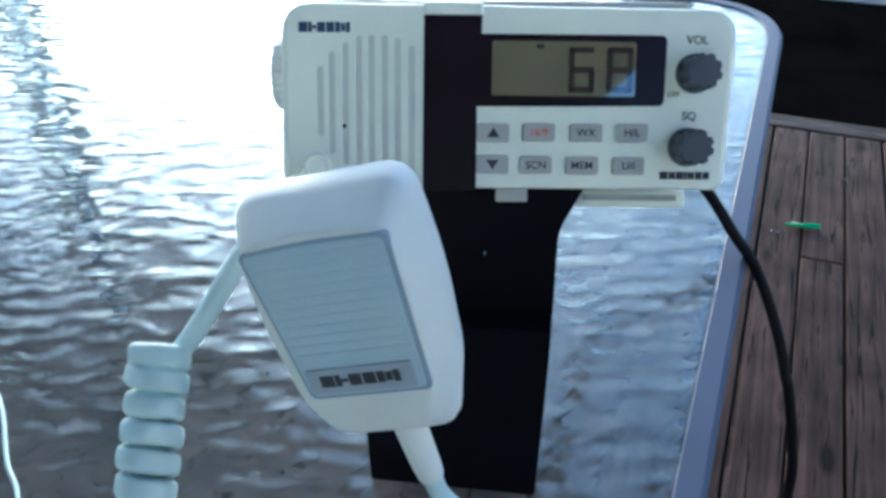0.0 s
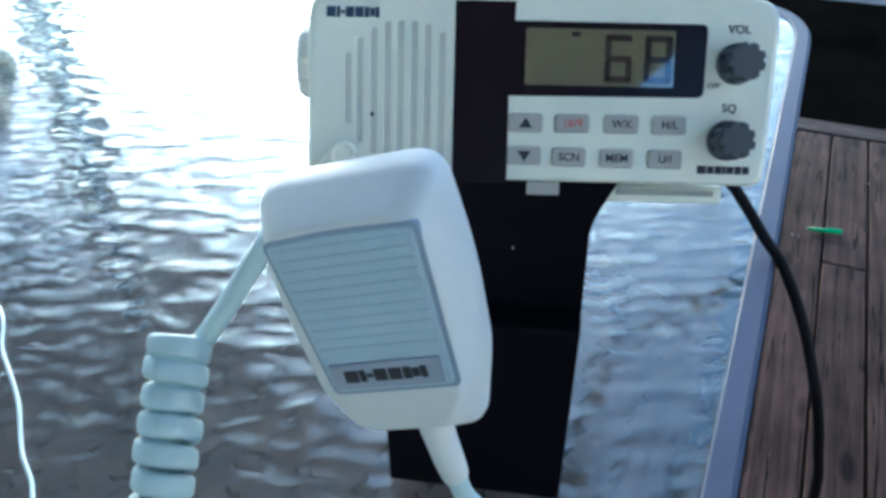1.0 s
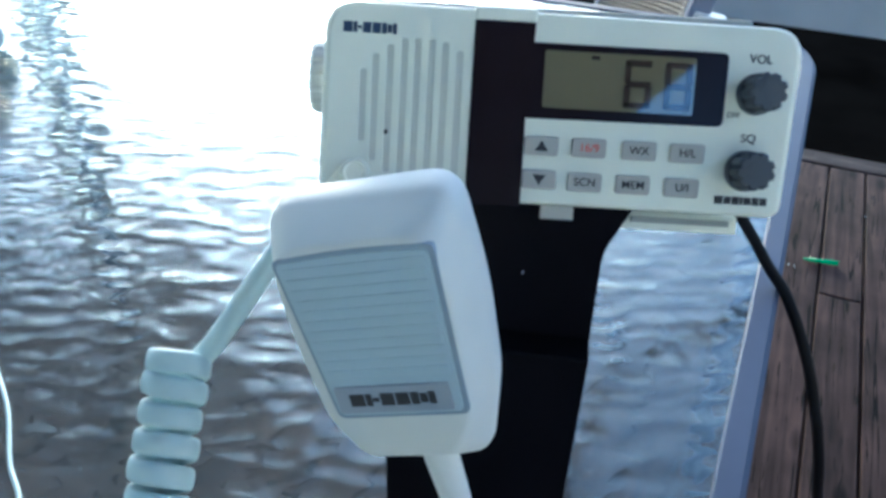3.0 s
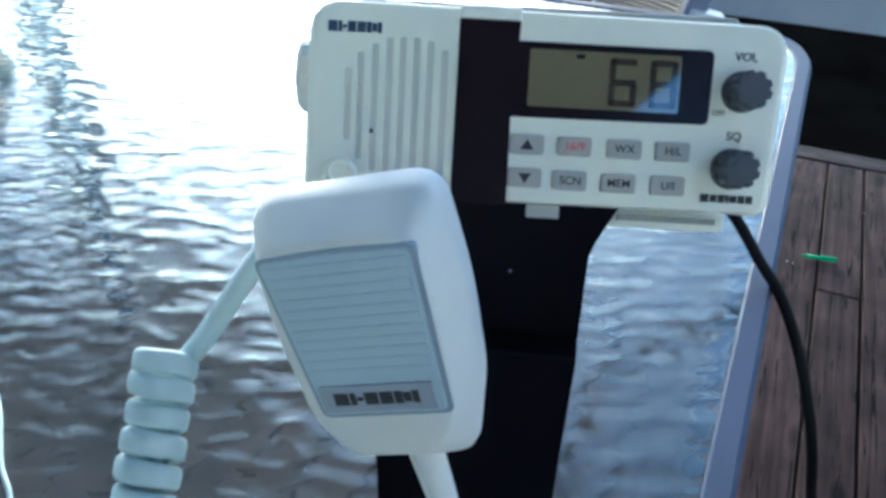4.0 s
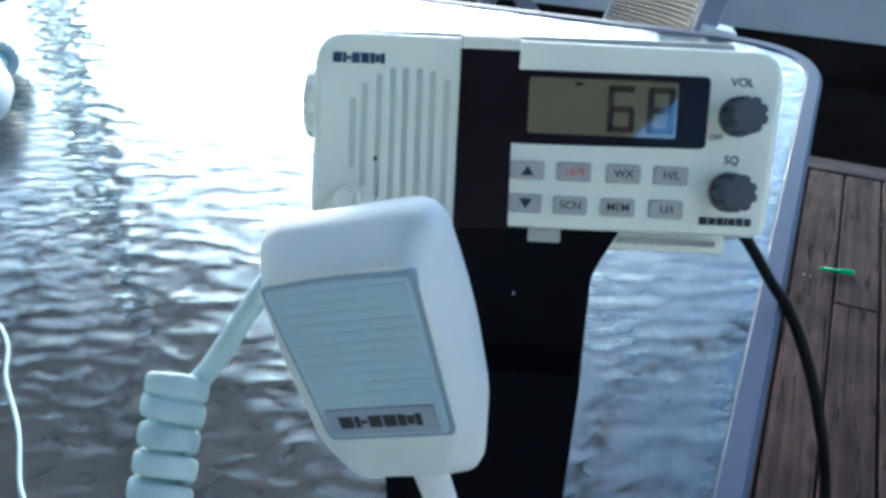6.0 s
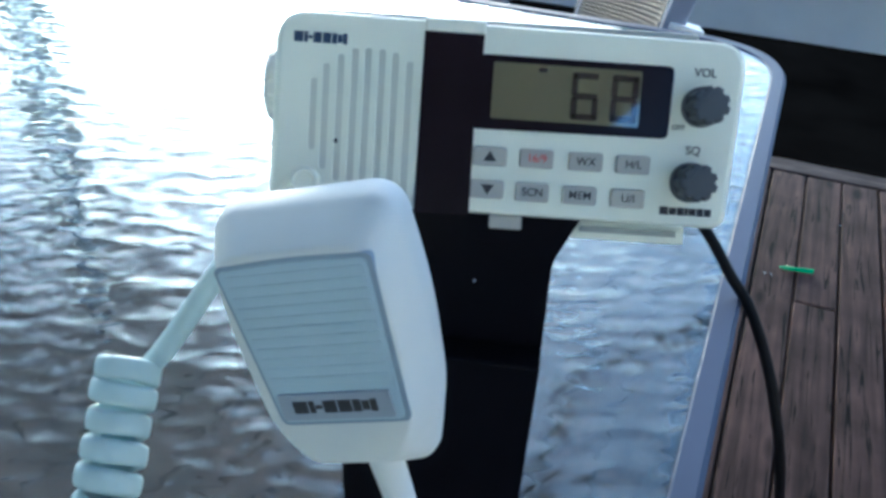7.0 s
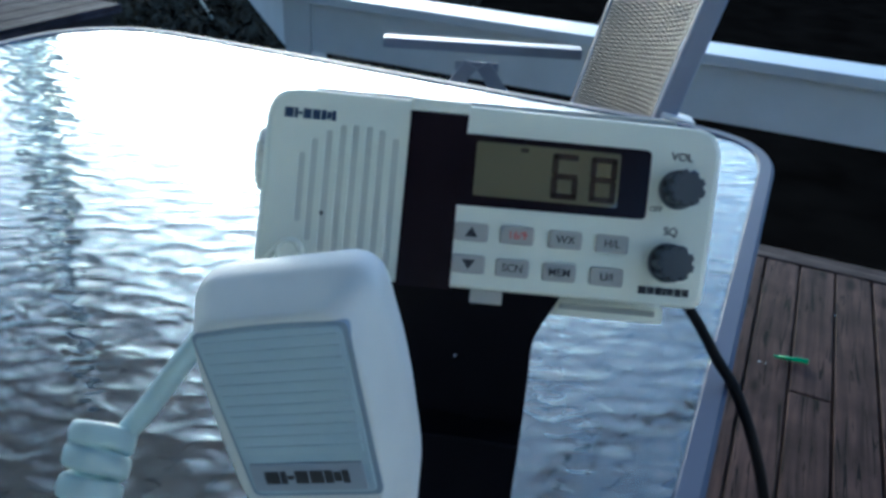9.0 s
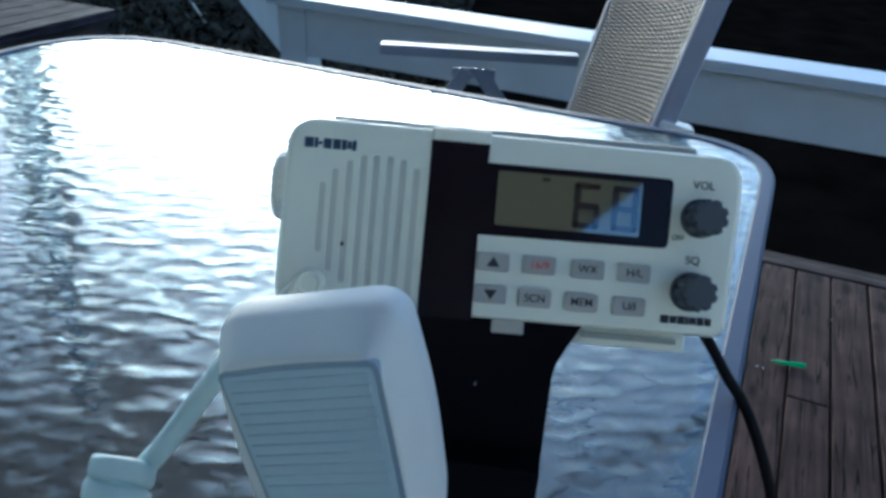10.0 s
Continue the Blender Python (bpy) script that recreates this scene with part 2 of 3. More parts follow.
def mesh_fabric():
    """Woven vinyl sling: a fine grid of raised threads."""
    m = mat("sling_mesh", (0.078, 0.074, 0.080), 0.6, vary=0.12, scale=14, bump=0)
    n, l = m.node_tree.nodes, m.node_tree.links
    tc, xyz = n.new("ShaderNodeTexCoord"), n.new("ShaderNodeSeparateXYZ")
    l.new(tc.outputs["Object"], xyz.inputs["Vector"])

    def maths(op, a, b=0.0):
        t = n.new("ShaderNodeMath")
        t.operation = op
        for k, v in enumerate((a, b)):
            if isinstance(v, float):
                t.inputs[k].default_value = v
            else:
                l.new(v, t.inputs[k])
        return t.outputs["Value"]
    zig = maths("PINGPONG", xyz.outputs["Y"], 0.016)
    row = maths("ADD", maths("MULTIPLY", xyz.outputs["Z"], 760.0), maths("MULTIPLY", zig, 230.0))
    mx = n.new("ShaderNodeMath")
    mx.operation = "MULTIPLY_ADD"
    l.new(maths("SINE", row), mx.inputs[0])
    mx.inputs[1].default_value, mx.inputs[2].default_value = 0.5, 0.5
    tone = n.new("ShaderNodeMapRange")
    tone.inputs["To Min"].default_value, tone.inputs["To Max"].default_value = 0.45, 1.2
    l.new(mx.outputs["Value"], tone.inputs["Value"])
    old = n["Principled BSDF"].inputs["Base Color"].links[0].from_socket
    dye = n.new("ShaderNodeVectorMath")
    dye.operation = "SCALE"
    l.new(old, dye.inputs[0])
    l.new(tone.outputs["Result"], dye.inputs["Scale"])
    l.new(dye.outputs["Vector"], n["Principled BSDF"].inputs["Base Color"])
    bp = n.new("ShaderNodeBump")
    bp.inputs["Strength"].default_value, bp.inputs["Distance"].default_value = 0.9, 0.002
    l.new(mx.outputs["Value"], bp.inputs["Height"])
    l.new(bp.outputs["Normal"], n["Principled BSDF"].inputs["Normal"])
    return m


M_CASE = mat("off_white_plastic", (0.80, 0.825, 0.735), 0.42, vary=0.05, scale=25, bump=0.15, bump_scale=900, bump_dist=0.0002)
M_SHELL = mat("grey_case_plastic", (0.36, 0.37, 0.38), 0.4, vary=0.08, scale=25, bump=0.15, bump_scale=900, bump_dist=0.0002)
M_MIC = mat("white_plastic", (0.65, 0.672, 0.665), 0.55, vary=0.05, scale=30, bump=0.12, bump_scale=900, bump_dist=0.0002)
M_PANEL = mat("blue_grey_grille_plastic", (0.41, 0.51, 0.59), 0.5, vary=0.06, scale=30, bump=0.12, bump_scale=900, bump_dist=0.0002)
M_CORD = mat("aged_white_cord", (0.52, 0.65, 0.68), 0.45, vary=0.12, scale=40, bump=0.1)
M_SLOT = mat("grille_slot_grey", (0.64, 0.66, 0.61), 0.6, vary=0.1)
M_SLOT_EDGE = mat("slot_depth_grey", (0.34, 0.36, 0.35), 0.7, vary=0.2)
M_GROOVE = mat("groove_shade_grey", (0.26, 0.32, 0.41), 0.6, vary=0.1)
M_BAND = mat("black_gloss_panel", (0.013, 0.009, 0.013), 0.2, vary=0.2, scale=30, bump=0.02, shine=0.14)
M_STAND = mat("black_plastic", (0.005, 0.0045, 0.007), 0.35, vary=0.3, scale=14, bump=0.08, bump_scale=500, shine=0.07)
M_LCD = mat("lcd_green_grey", (0.142, 0.132, 0.076), 0.04, vary=0.1, scale=18, bump=0, rough_vary=0.01, coat=1.0, shine=0.9)
M_SEG = mat("lcd_segment", (0.016, 0.008, 0.007), 0.05, bump=0, rough_vary=0.01, coat=1.0, shine=0.9)
M_KEY = mat("grey_rubber_key", (0.42, 0.42, 0.40), 0.6, vary=0.06, bump=0.1)
M_KNOB = mat("dark_grey_knob", (0.060, 0.068, 0.085), 0.5, vary=0.15, scale=60, bump=0.1)
M_INK = mat("black_ink", (0.02, 0.022, 0.03), 0.6, bump=0)
M_INKB = mat("blue_ink", (0.035, 0.06, 0.12), 0.6, bump=0)
M_INKR = mat("red_ink", (0.55, 0.10, 0.09), 0.6, bump=0)
M_BADGE = mat("silver_grey_badge", (0.36, 0.40, 0.48), 0.35, metal=0.3, vary=0.06, bump=0)
M_BADGE_INK = mat("badge_lettering", (0.03, 0.03, 0.035), 0.5, bump=0)
M_CABLE = mat("black_cable_rubber", (0.006, 0.006, 0.008), 0.5, vary=0.2, scale=30, shine=0.10)
M_RIM = mat("powder_coated_rim", (0.075, 0.09, 0.145), 0.5, shine=0.15, metal=0.0, vary=0.1, scale=12, bump=0.15, bump_scale=600)
M_ALU = mat("aluminium_tube", (0.52, 0.54, 0.60), 0.32, metal=0.85, vary=0.1, scale=20)
M_FRAME = mat("lilac_grey_paint", (0.27, 0.30, 0.40), 0.45, vary=0.08, scale=20)
M_CAP = mat("white_end_cap_plastic", (0.78, 0.78, 0.76), 0.4, vary=0.06)
M_PAINT = mat("white_painted_board", (0.50, 0.54, 0.58), 0.5, vary=0.12, scale=5, bump=0.3, bump_scale=60, bump_dist=0.001)
M_DECK = wood("deck_wood", (0.115, 0.067, 0.052), (0.042, 0.025, 0.020))
M_BOX = wood("grey_weathered_wood", (0.062, 0.052, 0.060), (0.024, 0.020, 0.023))
M_DARKWOOD = mat("dark_beam", (0.035, 0.028, 0.026), 0.8, vary=0.3, scale=8)
M_GLASS = hammered_glass()
M_SLING = mesh_fabric()
M_TEAL = mat("teal_plastic", (0.10, 0.22, 0.25), 0.4, vary=0.15, scale=30)
M_GREEN = mat("green_plastic", (0.02, 0.42, 0.13), 0.4, vary=0.1)
# deep shade beyond the deck is put into this near-black soil colour
M_GROUND = mat("shade_dark_soil", (0.0045, 0.0038, 0.003), 1.0, matte=True, vary=0.5, scale=3, bump=0.8, bump_scale=18, bump_dist=0.04)
M_STRAW = mat("dry_straw", (0.38, 0.34, 0.25), 0.8, vary=0.2)
M_LEAF = mat("dark_leaf", (0.066, 0.054, 0.036), 0.9, matte=True, vary=0.4, scale=5, bump=0)
M_CROWN = mat("crown_leaf", (0.030, 0.056, 0.048), 0.9, matte=True, vary=0.4, scale=5, bump=0)
M_SIDE = mat("bounce_wall_white", (0.80, 0.78, 0.74), 0.7, vary=0.08, scale=2)
M_WALL = mat("unseen_wall_blue", (0.30, 0.36, 0.41), 0.7, vary=0.1, scale=2)
M_ROOF = mat("roof_boards", (0.42, 0.38, 0.35), 0.8, vary=0.2, scale=3)
M_TRUNK = mat("tree_bark", (0.24, 0.25, 0.235), 0.9, vary=0.4, scale=5, bump=0.8, bump_scale=14, bump_dist=0.03)

# ---- the setting ----
DECK_END, PITCH = 1.962, 0.0895
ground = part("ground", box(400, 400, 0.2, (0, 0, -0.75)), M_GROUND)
tagged(ground, "soil and leaf litter below the deck, near-black for deep shade", "ground", kind="structure")

# roof out of view; gaps between boards added to brighten reflections in the glass
roof = box(6.125, 2.10, 0.10, (-1.4375, -1.30, 2.47))
for k in range(8):
    box(6.125, 0.12, 0.03, (-1.4375, -0.165 + k * 0.176, 2.455), 0.004, bm=roof)
for k in range(5):
    box(0.05, 3.45, 0.14, (-4.4 + k * 1.46, -0.575, 2.545), bm=roof)
box(6.125, 0.045, 0.16, (-1.4375, 1.17, 2.50), bm=roof)
ceiling = part("ceiling", roof, M_ROOF)
tagged(ceiling, "unseen porch roof, board gaps added for sky reflections in the glass", "ceiling", kind="structure")
# added board, out of view, meant to draw a dark line in the reflections
roof_lip = part("trim", box(6.125, 0.07, 0.10, (-1.4375, 1.228, 2.46), 0.006), M_DARKWOOD)
tagged(roof_lip, "unseen dark board added at the roof edge to darken reflections", "trim", kind="structure")
# unseen wall behind the camera; its colour dims and cools light on the fronts
wall = part("wall_south", box(7.53, 0.12, 3.2, (-0.685, -2.30, 0.85)), M_WALL)
tagged(wall, "unseen wall behind the deck, blue grey to cool the front light", "wall", kind="structure")
# added reflector, out of view: throws white light on right-hand sides
side = part("wall_east", box(0.12, 3.50, 3.2, (3.02, -0.485, 0.85)), M_SIDE)
tagged(side, "unseen white wall added beside the deck to bounce light", "wall", kind="structure")

deck = new("floor")
tagged(deck, "weathered brown wooden deck of narrow planks", "deck", kind="structure")
deck_frame = part("joist", box(6.4, 4.1, 0.10, (-0.28, -0.14, -0.090)), M_DARKWOOD, deck)

# ---- table ----
TABLE_Z, TX0, TX1, TY0, TY1 = 0.690, -1.00, 0.1405, -0.62, 0.848


def patio_table():
    t = empty("patio_table", pose(0, 0, 0), "patio table with hammered glass top and bluish grey metal rim", "table")
    outer = rounded([(TX0, TY0), (TX1, TY0), (TX1, TY1), (TX0, TY1)], [0.16, 0.16, 0.13, 0.19], 14)
    w = 0.017
    inner = rounded([(TX0 + w, TY0 + w), (TX1 - w, TY0 + w), (TX1 - w, TY1 - w), (TX0 + w, TY1 - w)], [0.145, 0.145, 0.115, 0.175], 14)
    top, low = TABLE_Z + 0.0015, TABLE_Z - 0.030
    bm = bmesh.new()
    rows = [[bm.verts.new((p.x, p.y, z)) for p in ring] for ring, z in
            ((inner, TABLE_Z - 0.010), (inner, top - 0.0015), ([a.lerp(b, 0.05) for a, b in zip(inner, outer)], top), ([a.lerp(b, 0.80) for a, b in zip(inner, outer)], top), (outer, top - 0.004), (outer, low))]
    k = len(inner)
    for a, b in zip(rows, rows[1:] + rows[:1]):
        for i in range(k):
            bm.faces.new((a[i], a[(i + 1) % k], b[(i + 1) % k], b[i]))
    bmesh.ops.recalc_face_normals(bm, faces=bm.faces)
    part("rim", bm, M_RIM, t, "bluish grey metal rim")
    glass = bmesh.new()
    c = Vector(((TX0 + TX1) / 2, (TY0 + TY1) / 2))
    ring = [c + (p - c) * 0.9985 for p in inner]
    lo = [glass.verts.new((p.x, p.y, TABLE_Z - 0.0055)) for p in ring]
    hi = [glass.verts.new((p.x, p.y, TABLE_Z - 0.0005)) for p in ring]
    glass.faces.new(hi)
    glass.faces.new(lo[::-1])
    for i in range(k):
        glass.faces.new((lo[i], lo[(i + 1) % k], hi[(i + 1) % k], hi[i]))
    g = part("glass_top", glass, M_GLASS, t, "hammered clear glass")
    g.visible_shadow = False
    for sx, sy in ((TX0 + 0.02, TY0 + 0.15), (TX1 - 0.011, TY0 + 0.15), (TX0 + 0.02, TY1 - 0.18), (TX1 - 0.011, TY1 - 0.13)):
        part("leg", rod((sx, sy, 0.0), (sx, sy, TABLE_Z - 0.03), 0.012, 0.012), M_RIM, t, smooth=True)


patio_table()

# ---- radio: local x along the face, y into the case, z up the face ----
RADIO = Matrix(((0.92531, -0.34826, -0.15007, 0), (0.37761, 0.80974, 0.44914, 0), (-0.0349, -0.47226, 0.88077, 0.865), (0, 0, 0, 1)))


def lettering(name, words, size, at, material, parent, turn=(90, 0, 0), depth=0.00015, width=None):
    cu = bpy.data.curves.new(name, "FONT")
    cu.body, cu.size, cu.align_x, cu.align_y, cu.extrude = words, size, "CENTER", "CENTER", depth
    cu.offset = size * 0.008
    tmp = new("tmp", cu)
    bpy.context.view_layer.update()
    me = bpy.data.meshes.new_from_object(tmp.evaluated_get(bpy.context.evaluated_depsgraph_get()))
    bpy.data.objects.remove(tmp)
    if width:
        xs = [v.co.x for v in me.vertices]
        k = width / max(max(xs) - min(xs), 1e-6)
        for v in me.vertices:
            v.co.x *= k
    me.materials.append(material)
    ob = new(name, me)
    ob.parent = parent
    ob.matrix_local = pose(*at, *turn)
    return ob


def bars(x, z, w, h, y, material, parent, shape):
    """Plain bars in place of lettering: pairs of a bar's share of the width and of the height."""
    total, left = sum(a for a, b in shape), x - w / 2
    for a, b in shape:
        step = w * a / total
        part("bar", box(step * 0.86, 0.0003, h * b, (left + step / 2, y, z)), material, parent)
        left += step


LOGO = ((1.0, 1.0), (0.4, 1.0), (0.45, 0.3), (0.9, 1.0), (0.9, 1.0), (0.55, 1.0), (0.5, 0.75), (0.45, 1.0))
NAME = ((1.1, 1.0), (0.9, 0.9), (0.9, 1.0), (0.4, 1.0), (0.95, 0.9), (0.85, 1.0), (0.9, 0.95))


def marine_radio():
    r = empty("marine_radio", RADIO, "off-white marine radio tilted back on a black stand", "radio")
    tops = ((-0.0302, 0.0575, 0.0310), (-0.0258, 0.0632, 0.0240), (-0.0205, 0.0668, 0.0200), (-0.0153, 0.0692, 0.0165), (-0.0105, 0.0696, 0.0150), (-0.0053, 0.0696, 0.0145), (-0.0003, 0.0686, 0.0145), (0.0051, 0.0658, 0.0150))
    slots = [rounded([(x - 0.0013, low), (x + 0.0013, low), (x + 0.0011, top), (x - 0.0015, top)], 0.0011, 4) for x, top, low in tops]
    face = rounded([(-0.0455, 0.011), (0.1285, 0.011), (0.1315, 0.0808), (-0.0455, 0.0822)], [0.006, 0.006, 0.012, 0.013], 8)
    part("front_panel", pierced_plate(face, slots, 0.0, 0.014, 0.0028, 0.0016), M_CASE, r)
    for slot in slots:
        part("grille_slot", plate(slot, 0.0010, 0.004), M_SLOT, r, "grey speaker slot")
    part("gasket", box(0.146, 0.004, 0.0655, (0.043, 0.0145, 0.0525), 0.0015), M_SLOT_EDGE, r, "dark seam behind the front panel")
    part("case", box(0.148, 0.103, 0.0670, (0.043, 0.0675, 0.0530), 0.005, seg=3), M_SHELL, r, "grey rear case")
    def scallop(x, rad):
        return [(x, 0.055 + k * math.cos(a), 0.0585 + k * math.sin(a)) for a, k in ((i / 96 * math.tau, rad * (1 - (0.035 if i % 6 < 2 else 0))) for i in range(96))]
    dial = part("side_knob", loft([scallop(x, q) for x, q in ((-0.0582, 0.0115), (-0.0578, 0.0138), (-0.0560, 0.0152), (-0.0500, 0.0158), (-0.0470, 0.0152))]), M_MIC, r, "white bracket knob with scalloped rim")
    part("shaft", rod((-0.0475, 0.055, 0.0585), (-0.030, 0.055, 0.0585), 0.006, None, 20), M_MIC, dial, smooth=True)
    # black band and display surround, in one moulding
    band = part("black_band", plate(rounded([(0.0096, 0.0100), (0.0304, 0.0100), (0.0302, 0.0428), (0.1030, 0.0436), (0.1034, 0.0703), (0.0318, 0.0703), (0.0320, 0.0772), (0.0098, 0.0772)], [0.0, 0.0, 0.0, 0.0025, 0.0025, 0.0, 0.0, 0.0], 5), -0.0006, 0.0142), M_BAND, r, "glossy black band")
    # pale block stands in for the sky reflected by the band's top bevel
    part("cap", box(0.0228, 0.0170, 0.0052, (0.0211, 0.0078, 0.0797), 0.0010), M_CASE, r, "pale block painting the sky glint on the black band's top")
    lcd = part("display", plate(rect(0.0360, 0.0470, 0.0915, 0.0678, 0.0008, 2), -0.0009, 0.001), M_LCD, r, "greenish grey liquid crystal display")
    seg_digit(lcd, 0.0655, 0.0484, "6")
    seg_digit(lcd, 0.0803, 0.0484, "8")
    part("indicator", box(0.0030, 0.0002, 0.0016, (0.0545, -0.0010, 0.0658)), M_SEG, lcd)
    part("speck", box(0.0012, 0.0004, 0.0016, (-0.0210, -0.0004, 0.0348)), M_INK, r)
    # keys
    keys = (("up", 0.0369, 0.0328), ("16/9", 0.0545, 0.0330), ("WX", 0.0730, 0.0330), ("H/L", 0.0909, 0.0331), ("down", 0.0367, 0.0205), ("SCN", 0.0537, 0.0203), ("MEM", 0.0717, 0.0203), ("U/I", 0.0899, 0.0203))
    for word, x, z in keys:
        k = part("key", plate(rect(x - 0.0064, z - 0.0035, x + 0.0064, z + 0.0035, 0.0013, 4), -0.0016, 0.002, 0.0006), M_KEY, r, "grey rubber key")
        if word in ("up", "down"):
            s = 1 if word == "up" else -1
            part("arrow", plate([(x - 0.0025, z - 0.0018 * s), (x + 0.0025, z - 0.0018 * s), (x, z + 0.0021 * s)][::s], -0.0018, -0.0014), M_INK, k)
        else:
            lettering("key_lettering", word, 0.0042, (x, -0.0017, z), M_INKR if word == "16/9" else M_INK, k)
    # knobs
    for x, z in ((0.1147, 0.0562), (0.1130, 0.0279)):
        knob(r, x, z)
    lettering("panel_lettering", "VOL", 0.0044, (0.1152, -0.0001, 0.0688), M_INK, r)
    lettering("panel_lettering", "SQ", 0.0044, (0.1132, -0.0001, 0.0398), M_INK, r)
    lettering("panel_lettering", "OFF", 0.0028, (0.1068, -0.0001, 0.0481), M_INK, r)
    bars(0.1124, 0.0168, 0.0200, 0.0030, -0.0002, M_INK, r, NAME)
    bars(-0.0286, 0.0722, 0.0200, 0.0038, -0.0002, M_INKB, r, LOGO)
    # lower trim
    part("lower_trim", box(0.046, 0.010, 0.0072, (0.0945, 0.020, 0.0066), 0.0008), M_CASE, r)
    part("trim_slot", box(0.038, 0.003, 0.0022, (0.0945, 0.0142, 0.0070)), M_SLOT_EDGE, r)
    # pale tab in key grey: the shade below the face is in its colour
    part("mount_tab", box(0.0125, 0.0025, 0.0052, (0.0450, 0.0050, 0.0082), 0.0005), M_KEY, r, "mounting tab, greyed to paint in the shade")
    clip = part("mic_clip", rod((-0.0312, -0.0070, 0.0192), (-0.0312, 0.0, 0.0192), 0.0040, 0.0052, 28), M_CASE, r, "pale clip that holds the microphone")
    part("ring", tube([(-0.0312 + 0.0042 * math.cos(k / 24 * math.tau), -0.0068, 0.0192 + 0.0042 * math.sin(k / 24 * math.tau)) for k in range(25)], 0.0009, 8), M_CASE, clip, smooth=True)
    part("fin", box(0.0022, 0.0055, 0.0120, (-0.0385, -0.0022, 0.0170), 0.0008, (0, 38, 0)), M_CASE, clip)
    return r


def seg_digit(parent, x, z, digit):
    w, h, s, y = 0.0102, 0.0174, 0.0023, -0.0011
    on = {"6": "acdefg", "8": "abcdefg"}[digit]
    slots = {"a": (w / 2, h - s / 2, w - 0.001, s), "g": (w / 2, h / 2, w - 0.001, s), "d": (w / 2, s / 2, w - 0.001, s),
             "f": (s / 2, h * 0.75, s, h / 2 - 0.001), "e": (s / 2, h * 0.25, s, h / 2 - 0.001), "b": (w - s / 2, h * 0.75, s, h / 2 - 0.001), "c": (w - s / 2, h * 0.25, s, h / 2 - 0.001)}
    for k in on:
        cx, cz, sw, sh = slots[k]
        part("segment", box(sw, 0.0002, sh, (x + cx, y, z + cz)), M_SEG, parent)


def knob(r, x, z):
    base = part("knob", rod((x, 0.0, z), (x, -0.0035, z), 0.0076, 0.0074, 32), M_KNOB, r, "dark grey ribbed knob")
    pts = []
    for k in range(72):
        a = k / 72 * math.tau
        rr = 0.0070 - (0.0009 if (k % 8) < 3 else 0.0)
        pts.append((x + rr * math.cos(a), z + rr * math.sin(a)))
    part("grip", plate(pts, -0.0125, -0.0035, 0.0010), M_KNOB, base)
    part("pointer", box(0.0012, 0.0006, 0.0060, (x - 0.002, -0.0126, z + 0.002), turn=(0, 40, 0)), M_KNOB, base)
    return base


marine_radio()


def radio_stand():
    s = empty("radio_stand", pose(-0.027, 0.001, TABLE_Z, 0, 0, 14.0), "black plastic stand under the radio on the glass", "stand")
    lower = plate(rounded([(0.0, 0.0), (0.0870, 0.0), (0.0895, 0.112), (0.001, 0.112)], [0.002, 0.002, 0.001, 0.001], 3), 0.0, 0.060, 0.0012)
    part("lower_block", lower, M_STAND, s)
    prof = rounded([(0.001, 0.113), (0.0893, 0.113), (0.0893, 0.158), (0.0990, 0.1820), (0.001, 0.1820)], [0.0, 0.0, 0.006, 0.001, 0.001], 5)
    bm = loft([[(p.x, y, p.y - max(0, p.y - 0.118) * max(0, (y - 0.013)) / 0.047 * 0.55) for p in prof] for y in (0.013, 0.016, 0.035, 0.060)])
    part("upper_cradle", bm, M_STAND, s)
    part("bolt", rod((0.0585, 0.0118, 0.145), (0.0585, 0.016, 0.145), 0.00045, 0.00045, 10), M_ALU, s)


radio_stand()

# ---- microphone ----
MIC = RADIO @ Matrix(((0.9382, 0.2067, -0.2777, -0.0173), (-0.2909, 0.9056, -0.3086, -0.0560), (0.1877, 0.3703, 0.9097, -0.0297), (0, 0, 0, 1)))


